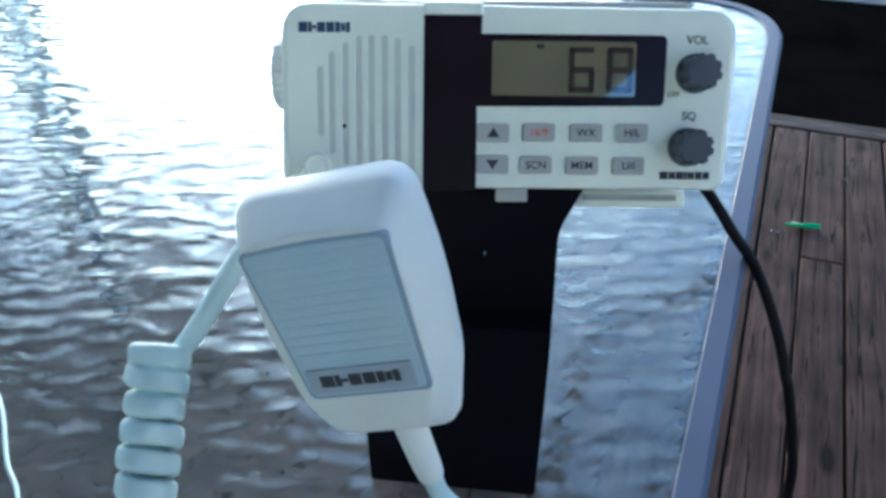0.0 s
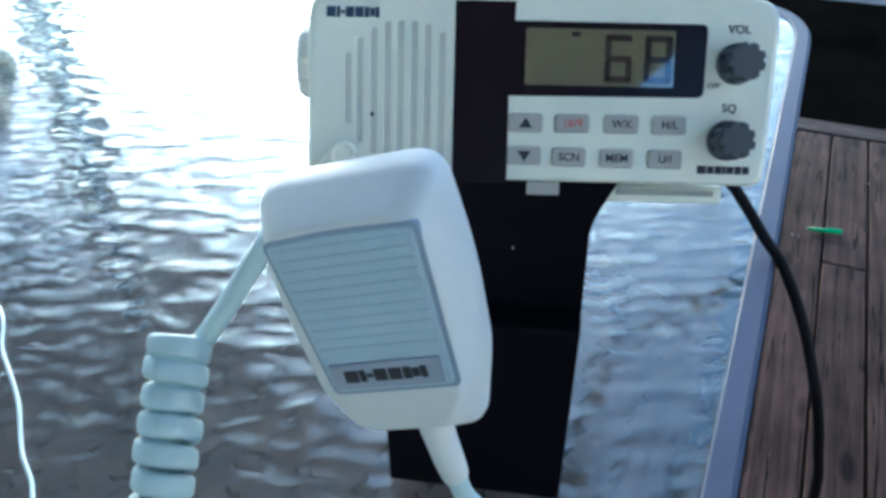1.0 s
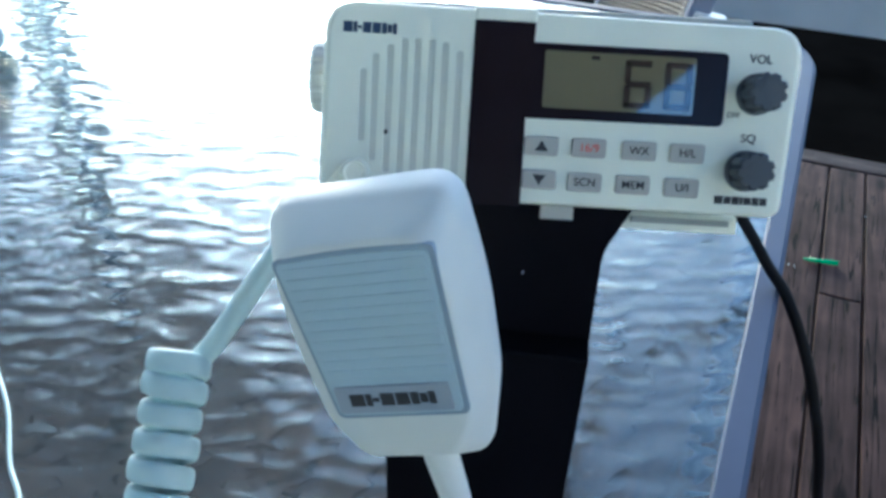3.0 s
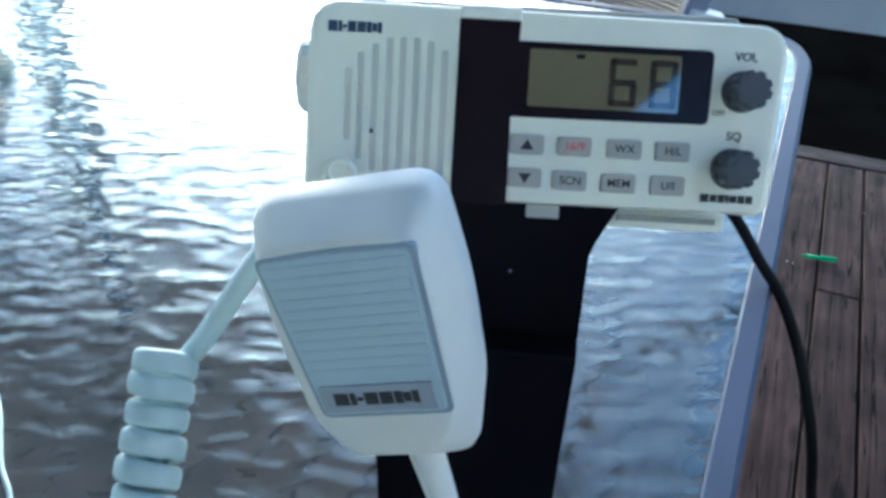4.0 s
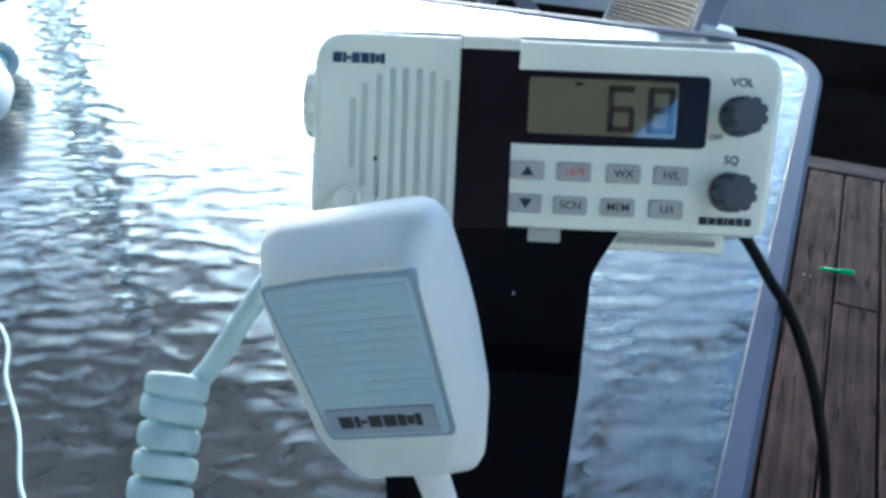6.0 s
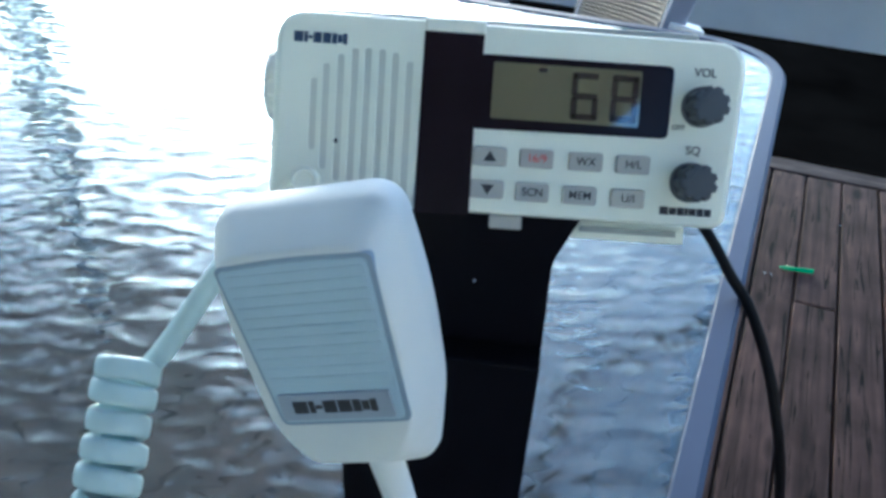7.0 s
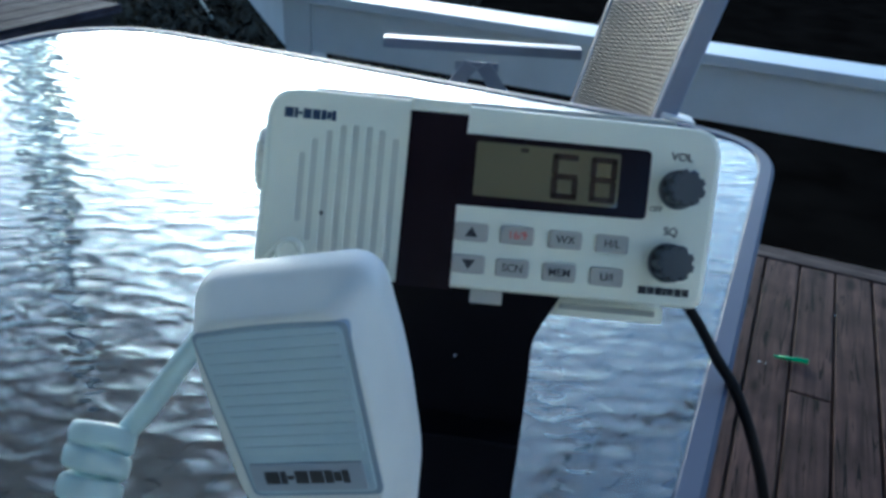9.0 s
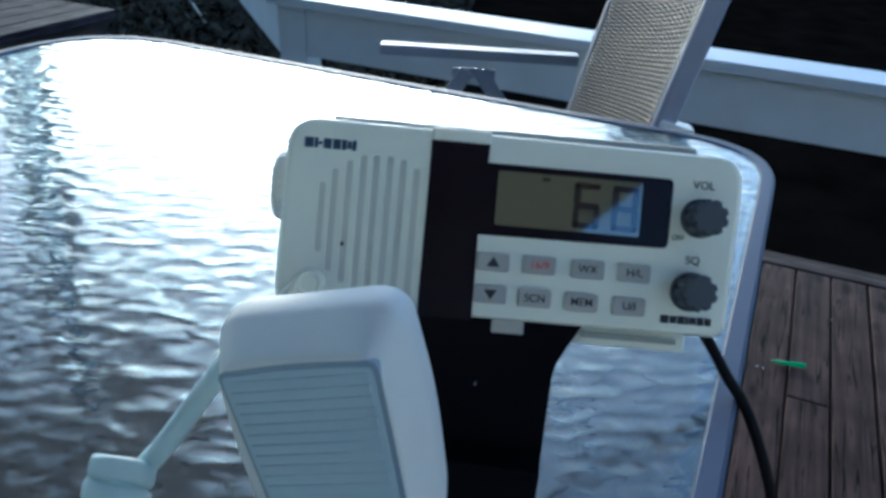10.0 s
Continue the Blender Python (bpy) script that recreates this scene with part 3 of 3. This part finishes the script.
def hand_microphone():
    m = empty("microphone", MIC, "white ribbed radio microphone hanging in front of the radio", "microphone")

    def outline(k, top, low, chin):
        half = [(-chin, low), (chin, low), (0.0302 * k, -0.032), (0.0334 * k, 0.004), (0.0318 * k, top), (-0.0318 * k, top), (-0.0334 * k, 0.004), (-0.0302 * k, -0.032)]
        return rounded(half, [0.0062, 0.0062, 0.0075, 0.014, 0.011, 0.011, 0.014, 0.0075], 8)
    # flat face, a straight slope all round with tight edges, then the sides
    spec = ((-0.0003, 0.800, 0.0306, -0.0462, 0.0150), (-0.0001, 0.815, 0.0314, -0.0474, 0.0155), (0.0005, 0.832, 0.0322, -0.0484, 0.0160), (0.0014, 0.845, 0.0328, -0.0492, 0.0164), (0.0080, 0.924, 0.0366, -0.0544, 0.0190),
            (0.0138, 0.988, 0.0398, -0.0586, 0.0211), (0.0152, 1.002, 0.0406, -0.0596, 0.0216), (0.0170, 1.009, 0.0413, -0.0605, 0.0218), (0.0230, 1.015, 0.0425, -0.0620, 0.0220), (0.0270, 1.000, 0.0420, -0.0614, 0.0216), (0.0290, 0.965, 0.0405, -0.0598, 0.0208), (0.0300, 0.90, 0.0380, -0.0570, 0.0195))
    body = loft([[(p.x, y, p.y) for p in outline(*v)] for y, *v in spec])
    part("body", body, M_MIC, m, smooth=True)
    # no real recess: a flat plate carries the groove's shade in its colour
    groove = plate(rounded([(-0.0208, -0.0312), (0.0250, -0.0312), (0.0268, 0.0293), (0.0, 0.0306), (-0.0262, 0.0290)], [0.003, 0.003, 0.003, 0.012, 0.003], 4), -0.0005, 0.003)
    part("groove", groove, M_GROOVE, m, "dark plate painting the shade of the groove round the grille")
    panel = part("grille_panel", plate(rounded([(-0.0198, -0.0300), (0.0232, -0.0300), (0.0250, 0.0279), (0.0, 0.0292), (-0.0252, 0.0277)], [0.0025, 0.0025, 0.0025, 0.012, 0.0025], 4), -0.0010, 0.003, 0.0006), M_PANEL, m, "bluish grey ribbed grille panel")
    for i in range(11):
        z = 0.0245 - i * 0.00378
        u = (z + 0.0300) / 0.0579
        left, right = -0.0184 - 0.0054 * u, 0.0218 + 0.0018 * u
        part("rib", box(right - left, 0.0014, 0.0031, ((left + right) / 2, -0.0007, z), 0.0006, seg=3), M_PANEL, panel)
    badge = part("badge", plate(rect(-0.0188, -0.0282, 0.0206, -0.0182, 0.0006, 2), -0.0019, 0.0, 0.0), M_BADGE, m, "silver grey badge with dark bars")
    bars(0.0006, -0.0231, 0.0300, 0.0046, -0.0020, M_BADGE_INK, badge, LOGO)
    part("hang_button", rod((0, 0.029, 0.026), (0, 0.040, 0.026), 0.006, 0.008, 20), M_MIC, m)
    relief = smooth_path([(0.004, 0.015, -0.050), (0.0042, 0.015, -0.062), (0.0048, 0.015, -0.078), (0.0052, 0.015, -0.084)], 5)
    part("strain_relief", tube(relief, lambda u: 0.0068 - 0.0017 * u, 16), M_MIC, m, smooth=True)
    cord = smooth_path([(0.0052, 0.015, -0.083), (0.006, 0.016, -0.096), (0.010, 0.022, -0.112), (0.012, 0.034, -0.122)], 6)
    part("cord", tube(cord, 0.0040, 12), M_CORD, m, smooth=True)
    return m


hand_microphone()


def coil_cord():
    c = empty("coiled_cord", pose(0, 0, 0), "white coiled microphone cord hanging beside the radio", "cord")
    top, low = Vector((-0.0958, 0.0, -0.0572)), Vector((-0.1005, -0.0340, -0.1690))
    straight = smooth_path([(-0.036, 0.006, 0.014), (-0.052, 0.004, -0.002), (-0.0651, 0.000, -0.0215), (-0.0800, 0.000, -0.0455), (-0.0880, 0.002, -0.0560)], 8)
    part("lead", tube([RADIO @ Vector(p) for p in straight], 0.0043, 12), M_CORD, c, smooth=True)
    axis = low - top
    turns, R, along = 12, 0.0094, axis.normalized()
    e1 = (Vector((1, 0, 0)) - along * along.x).normalized()
    e2 = e1.cross(along)
    # a flattened cord: rounded section, wide along the axis and thin across it
    section = [(math.copysign(abs(math.cos(a)) ** 0.7, math.cos(a)) * 0.0029, math.copysign(abs(math.sin(a)) ** 0.6, math.sin(a)) * 0.00445) for a in (k / 14 * math.tau for k in range(14))]
    rings = []
    for i in range(turns * 28 + 1):
        a, u = i / 28 * math.tau, max(0, i - 24) / (turns * 28 - 24)
        out = math.cos(a) * e1 + math.sin(a) * e2
        mid = top + axis * u + along * (0.0003 * math.sin(7.3 * u * turns) - 0.0013 * math.cos(a) * min(1, u * turns))
        rings.append([RADIO @ (mid + out * (R + p + 0.0004 * math.sin(2.1 * u * turns)) + along * q) for p, q in section])
    part("coil", loft(rings), M_CORD, c, smooth=True)


coil_cord()


def power_cable():
    pts = [RADIO @ Vector((0.085, 0.070, 0.040)), RADIO @ Vector((0.088, 0.110, 0.038)), RADIO @ Vector((0.112, 0.180, 0.030)), (0.0347, 0.2832, 0.8127), (0.0684, 0.2795, 0.7730), (0.1042, 0.2825, 0.7358), (0.1286, 0.2778, 0.7065), (0.1420, 0.2748, 0.6925), (0.1527, 0.2690, 0.6785), (0.1631, 0.2615, 0.6622), (0.1739, 0.2526, 0.6419), (0.1833, 0.2471, 0.618), (0.1897, 0.2424, 0.6016), (0.2017, 0.2427, 0.5553),
           (0.2138, 0.2530, 0.480), (0.225, 0.27, 0.25), (0.22, 0.24, 0.03), (0.21, 0.15, 0.0045), (0.20, -0.3, 0.0045)]
    ob = part("power_cable", tube(smooth_path(pts, 10), 0.0040, 12), M_CABLE, smooth=True)
    tagged(ob, "black rubber power cable hanging over the table edge", "cable")


power_cable()


def thin_wire():
    z = TABLE_Z + 0.0016
    pts = [(-0.70, 0.02, z), (-0.50, 0.075, z), (-0.348, 0.034, z), (-0.294, -0.005, z), (-0.253, -0.032, z), (-0.219, -0.061, z), (-0.193, -0.079, z), (-0.16, -0.12, z), (-0.16, -0.25, z)]
    ob = part("thin_wire", tube(smooth_path(pts, 10), 0.0013, 8), M_CORD, smooth=True)
    tagged(ob, "thin white wire lying on the glass table", "wire")


thin_wire()


def plastic_bottle():
    """Lying on its side: a round white body, a neck and a ribbed cap, all turned about the local x axis."""
    b = empty("bottle", pose(-0.636, 0.269, TABLE_Z + 0.0272, 0, 0.6, 133), "white plastic bottle with ribbed cap lying on the glass", "bottle")

    def turned(profile, ribs=0):
        def ring(x, r):
            out = []
            for k in range(72):
                a = k / 72 * math.tau
                rr = r * (1 - (0.05 if ribs and k % 3 == 0 else 0))
                out.append((x, rr * math.cos(a), rr * math.sin(a)))
            return out
        return loft([ring(x, r) for x, r in profile])
    part("body", turned(((-0.034, 0.009), (-0.031, 0.016), (-0.024, 0.0225), (-0.012, 0.026), (0.0, 0.027), (0.034, 0.027), (0.046, 0.024), (0.054, 0.018), (0.057, 0.014))), M_MIC, b, smooth=True)
    part("neck", turned(((0.056, 0.014), (0.116, 0.014))), M_TEAL, b, "teal neck", smooth=True)
    part("cap", turned(((0.115, 0.020), (0.117, 0.0245), (0.152, 0.0255), (0.162, 0.022), (0.167, 0.014)), 1), M_CORD, b, "pale ribbed cap")


plastic_bottle()


def crumb(x, y, z, size, material, label):
    bm = bmesh.new()
    bmesh.ops.create_icosphere(bm, subdivisions=1, radius=size)
    for v in bm.verts:
        v.co *= 0.75 + 0.4 * noise.noise(v.co * 900 + Vector((x, y, z)) * 50)
    bmesh.ops.transform(bm, matrix=pose(x, y, z), verts=bm.verts)
    tagged(part("crumb", bm, material), label, "debris", "specks of debris")


crumb(-0.639, 0.455, TABLE_Z + 0.0006, 0.0022, M_DARKWOOD, "dark speck of debris on the glass table")
for cx, cy, cr in ((0.223, 1.420, 0.0035), (0.236, 1.419, 0.0022), (0.377, 1.717, 0.0028)):
    crumb(cx, cy, 0.001, cr, M_PAINT, "pale speck of debris on the deck")


# ---- folding chair beyond the table ----
def folding_chair():
    ax, sd = Vector((0.933, 0.36, 0)), Vector((-0.36, 0.933, 0))      # backwards, and to the far side
    n = Vector((-0.035, 1.000, 0))                                    # near back tube at arm height
    c = empty("folding_chair", pose(0, 0, 0), "folding aluminium garden chair with beige sling back", "chair")
    W = 0.50

    def at(u, v, z):
        return n + ax * u + sd * v + Vector((0, 0, z))
    for v in (0.0, W):
        base, top = at(-0.05, v, 0.40), at(0.105, v, 1.08)
        if v > 0:
            base, top = base + sd * 0.145, top + sd * 0.145
        bar = part("back_tube", box(0.034, 0.018, (top - base).length, (0, 0, 0), 0.005, seg=3), M_FRAME, c, "lilac grey painted tube")
        bar.matrix_local = Matrix.Translation((base + top) / 2) @ pose(0, 0, 0, 0, 0, 21.1) @ pose(0, 0, 0, 0, math.degrees(math.atan2(0.155, 0.68)), 0)
        part("seat_tube", rod(at(-0.05, v, 0.40), at(-0.50, v, 0.42), 0.0125, None, 16), M_ALU, c, smooth=True)
        arm = part("armrest", box(0.418, 0.035, 0.022, (0, 0, 0), 0.003), M_FRAME, c, "lilac grey armrest")
        arm.matrix_local = Matrix.Translation(at(-0.2760, v, 0.611)) @ pose(0, 0, 0, 0, 0, 21.1)
        part("leg", rod(at(-0.02, v, 0.012), at(-0.46, v, 0.43), 0.011, None, 14), M_ALU, c, smooth=True)
        part("leg", rod(at(-0.50, v, 0.012), at(-0.06, v, 0.43), 0.011, None, 14), M_ALU, c, smooth=True)
        part("foot_cap", rod(at(-0.02, v, 0.0), at(-0.02, v, 0.03), 0.014, None, 12), M_STAND, c)
        part("foot_cap", rod(at(-0.50, v, 0.0), at(-0.50, v, 0.03), 0.014, None, 12), M_STAND, c)
        if v == 0:
            part("end_cap", box(0.052, 0.032, 0.012, tuple(at(0.024, v - 0.004, 0.645)), 0.003, (0, 12, 21)), M_CAP, c, "white plastic end cap")
    def sheet(p, q, r, s, sag, thick=0.003):
        bm = bmesh.new()
        k, grid = 10, []
        for i in range(k + 1):
            row = []
            for j in range(k + 1):
                a, b = i / k, j / k
                w = p.lerp(q, a).lerp(s.lerp(r, a), b) + sag * (4 * a * (1 - a))
                row.append(bm.verts.new(w))
            grid.append(row)
        for i in range(k):
            for j in range(k):
                bm.faces.new((grid[i][j], grid[i + 1][j], grid[i + 1][j + 1], grid[i][j + 1]))
        bmesh.ops.solidify(bm, geom=bm.faces[:], thickness=thick)
        return bm
    part("back_sling", sheet(at(-0.065, 0.008, 0.42), at(-0.065, W + 0.160, 0.42), at(0.085, W + 0.160, 1.06), at(0.085, 0.008, 1.06), ax * 0.03), M_SLING, c, "beige woven sling", smooth=True)
    part("seat_sling", sheet(at(-0.05, 0, 0.405), at(-0.05, W, 0.405), at(-0.49, W, 0.425), at(-0.49, 0, 0.425), Vector((0, 0, -0.03))), M_SLING, c, "beige woven sling", smooth=True)
    # folding link under the far armrest
    for a, b in (((-0.302, 0.570), (-0.372, 0.47)), ((-0.266, 0.570), (-0.195, 0.47))):
        p, q = at(a[0], W - 0.02, a[1]), at(b[0], W - 0.02, b[1])
        link = part("link", box(0.032, 0.006, (q - p).length + 0.02, (0, 0, 0), 0.002), M_FRAME, c)
        link.matrix_local = Matrix.Translation((p + q) / 2) @ pose(0, 0, 0, 0, 0, 21.1) @ pose(0, 0, 0, 0, math.degrees(math.atan2(b[0] - a[0], b[1] - a[1])), 0)
        part("rivet", rod(p - sd * 0.006, p - sd * 0.001, 0.005, None, 12), M_STAND, link).matrix_parent_inverse = link.matrix_local.inverted()
    cross = part("link", box(0.092, 0.006, 0.020, (0, 0, 0), 0.002), M_FRAME, c)
    cross.matrix_local = Matrix.Translation(at(-0.285, W - 0.013, 0.572)) @ pose(0, 0, 0, 0, 0, 21.1)


folding_chair()

# ---- white rail beyond the deck ----
FY = 2.10


def white_rail():
    w = empty("fence", pose(0, 0, 0), "white painted low board fence with flat cap", "fence")
    x0, x1 = -1.482, 3.0
    L, mx = x1 - x0, (x1 + x0) / 2
    part("cap", box(L, 0.157, 0.032, (mx, FY + 0.0785, 0.483), 0.003), M_PAINT, w)
    part("board", box(L - 0.11, 0.020, 0.160, (mx + 0.055, FY + 0.030, 0.386), 0.002), M_PAINT, w)
    for x in (-1.43, 0.75, 2.6):
        part("post", box(0.105, 0.10, 1.12, (x, FY + 0.072, -0.095), 0.004), M_PAINT, w)
    ob = part("board", box(1.6, 0.022, 0.165, (-0.8, 0, 0), 0.002), M_PAINT, w)
    ob.matrix_local = Matrix.Translation((-1.485, FY + 0.04, 0.384)) @ pose(0, 0, 0, 0, 0, -45)
    ob = part("cap", box(1.6, 0.157, 0.032, (-0.8, 0.03, 0), 0.003), M_PAINT, w)
    ob.matrix_local = Matrix.Translation((-1.485, FY + 0.04, 0.483)) @ pose(0, 0, 0, 0, 0, -45)


white_rail()


def wooden_bench():
    b = empty("wooden_bench", pose(0, 0, 0), "low weathered grey wooden bench at the deck edge", "bench")
    for i in range(5):
        part("slat", box(0.088, 2.2, 0.03, (-2.10 - 0.094 * i, 0.87, 0.385), 0.003), M_BOX, b)
    part("apron", box(0.03, 2.16, 0.30, (-2.10, 0.87, 0.215), 0.003), M_DARKWOOD, b)
    part("apron", box(0.42, 0.03, 0.30, (-2.32, 1.94, 0.215), 0.003), M_DARKWOOD, b)
    for y in (-0.15, 1.9):
        part("leg", box(0.08, 0.08, 0.37, (-2.46, y, 0.185), 0.003), M_DARKWOOD, b)
        part("leg", box(0.08, 0.08, 0.37, (-2.16, y, 0.185), 0.003), M_DARKWOOD, b)


wooden_bench()


def dropped_pen():
    p = empty("pen", pose(0.292, 1.457, 0.006, 0, 0, 9), "bright green plastic pen lying on the deck", "pen")
    part("barrel", rod((-0.030, 0, 0), (0.030, 0, 0), 0.0045, 0.0045, 12), M_GREEN, p, smooth=True)
    part("tip", rod((-0.042, 0, 0), (-0.030, 0, 0), 0.0015, 0.004, 12), M_GREEN, p)
    part("clip", box(0.03, 0.003, 0.002, (0.016, 0, 0.0055)), M_GREEN, p)


dropped_pen()


CLUMPS = 135      # clumps of leaves in the crown


def far_tree():
    t = empty("tree", pose(-7.68, 6.15, -0.65), "tall tree with bare grey trunk and open crown", "tree")
    pts = smooth_path([(0, 0, 0), (0.05, 0.02, 2.0), (-0.03, 0.05, 4.5), (0.05, 0.0, 7.0), (0.1, 0.1, 10.0), (0.0, 0.2, 14.0)], 6)
    part("trunk", tube(pts, lambda u: 0.29 - 0.17 * u * u, 14), M_TRUNK, t, smooth=True)
    rng = random.Random(4)
    for k in range(9):
        a, z = k * 2.4, 7.6 + 0.7 * k
        reach = rng.uniform(2.2, 3.8)
        tip = Vector((reach * math.cos(a), reach * math.sin(a), z + rng.uniform(1.0, 2.4)))
        limb = smooth_path([(0.04, 0.05, z), tip * 0.5 + Vector((0, 0, z * 0.5 - 0.2)), tip], 5)
        part("limb", tube(limb, lambda u: 0.10 - 0.075 * u, 8), M_TRUNK, t, smooth=True)
    bm = bmesh.new()
    for k in range(CLUMPS):
        while True:
            p = Vector((rng.uniform(-1, 1), rng.uniform(-1, 1), rng.uniform(-1, 1)))
            if p.length < 1 and p.length > 0.25:
                break
        mid = Vector((p.x * 3.6 - 0.7, p.y * 3.6 - 0.85, 12.7 + p.z * 6.6))
        for i in range(30):
            c = mid + Vector((rng.gauss(0, 0.42), rng.gauss(0, 0.42), rng.gauss(0, 0.30)))
            s, q = rng.uniform(0.16, 0.34), Euler((rng.uniform(0, 6), rng.uniform(0, 6), rng.uniform(0, 6))).to_matrix()
            bm.faces.new([bm.verts.new(c + q @ Vector(v)) for v in ((-s, 0, 0), (-s * 0.2, -s * 0.4, 0.02), (s, 0, 0), (-s * 0.2, s * 0.4, 0.02))])
    part("crown", bm, M_CROWN, t)


far_tree()


def undergrowth():
    rng = random.Random(9)
    bm = bmesh.new()

    def leaf(x, y, z, size):
        q = Euler((rng.uniform(-1, 1), rng.uniform(-1, 1), rng.uniform(0, 6.3))).to_matrix()
        bm.faces.new([bm.verts.new(Vector((x, y, z)) + q @ Vector(v)) for v in ((-size, 0, 0), (-size * 0.2, -size * 0.45, 0.01), (size, 0, 0), (-size * 0.2, size * 0.45, 0.01))])
    for i in range(26000):
        x, y = rng.uniform(-8.5, -1.2), rng.uniform(2.8, 10.0)
        if x + 0.35 * y < -0.2:
            leaf(x, y, -0.63 + abs(rng.gauss(0, 0.10)), rng.uniform(0.02, 0.065))
    ob = part("undergrowth", bm, M_LEAF)
    tagged(ob, "brown leaf litter and dark undergrowth below the fence", "plants", kind="stuff")


def dry_stalk():
    ob = part("dry_stalk", tube(smooth_path([(-4.40, 5.33, -0.56), (-4.58, 5.46, -0.50), (-4.76, 5.60, -0.46)], 6), 0.010, 6), M_STRAW, smooth=True)
    tagged(ob, "pale dry grass stalk in the leaf litter", "grass stalk")


dry_stalk()
undergrowth()

# ---- deck planks last ----
def plank_mesh(length):
    bm = box(PITCH - 0.005, length, 0.036, (0, 0, 0), 0.003)
    me = bpy.data.meshes.new("plank")
    bm.to_mesh(me)
    bm.free()
    me.materials.append(M_DECK)
    return me


PLANKS = {n: plank_mesh(n) for n in (1.2, 2.4, 1.6, 0.5)}
rng = random.Random(2)


def plank(x, y, length):
    ob = new("plank", PLANKS[length])
    ob.parent = deck
    ob.location = (x, y, -0.018 + rng.uniform(-0.0012, 0.0012))
    ob.rotation_euler = (0, 0, radians(rng.uniform(-0.08, 0.08)))


for i in range(-40, 30):
    x = 0.2430 + PITCH * i + 0.0
    ends = {1: 1.340}.get(i, DECK_END - (2.4 if i < 12 else rng.uniform(0.4, 2.4)))
    y = DECK_END - 0.004
    y1 = ends
    # from the deck's end inwards
    first = y - y1
    use = min(PLANKS, key=lambda n: abs(n - first)) if i != 1 else None
    if i == 1:
        me = plank_mesh(round(y - y1 - 0.004, 4))
        ob = new("plank", me)
        ob.parent, ob.location = deck, (x, (y + y1) / 2, -0.018)
        y = y1 - 0.003
    else:
        plank(x, y - use / 2, use)
        y -= use + 0.004
    while y > -1.75:
        use = min(PLANKS, key=lambda n: abs(n - (y + 2.23))) if y > -1.4 else 0.5
        plank(x, y - use / 2, use)
        y -= use + 0.004
edge = part("edge_board", box(6.4, 0.075, 0.036, (-0.28, DECK_END + 0.040, -0.017), 0.003), wood("edge_wood", (0.085, 0.064, 0.055), (0.03, 0.02, 0.018), axis=0), deck)
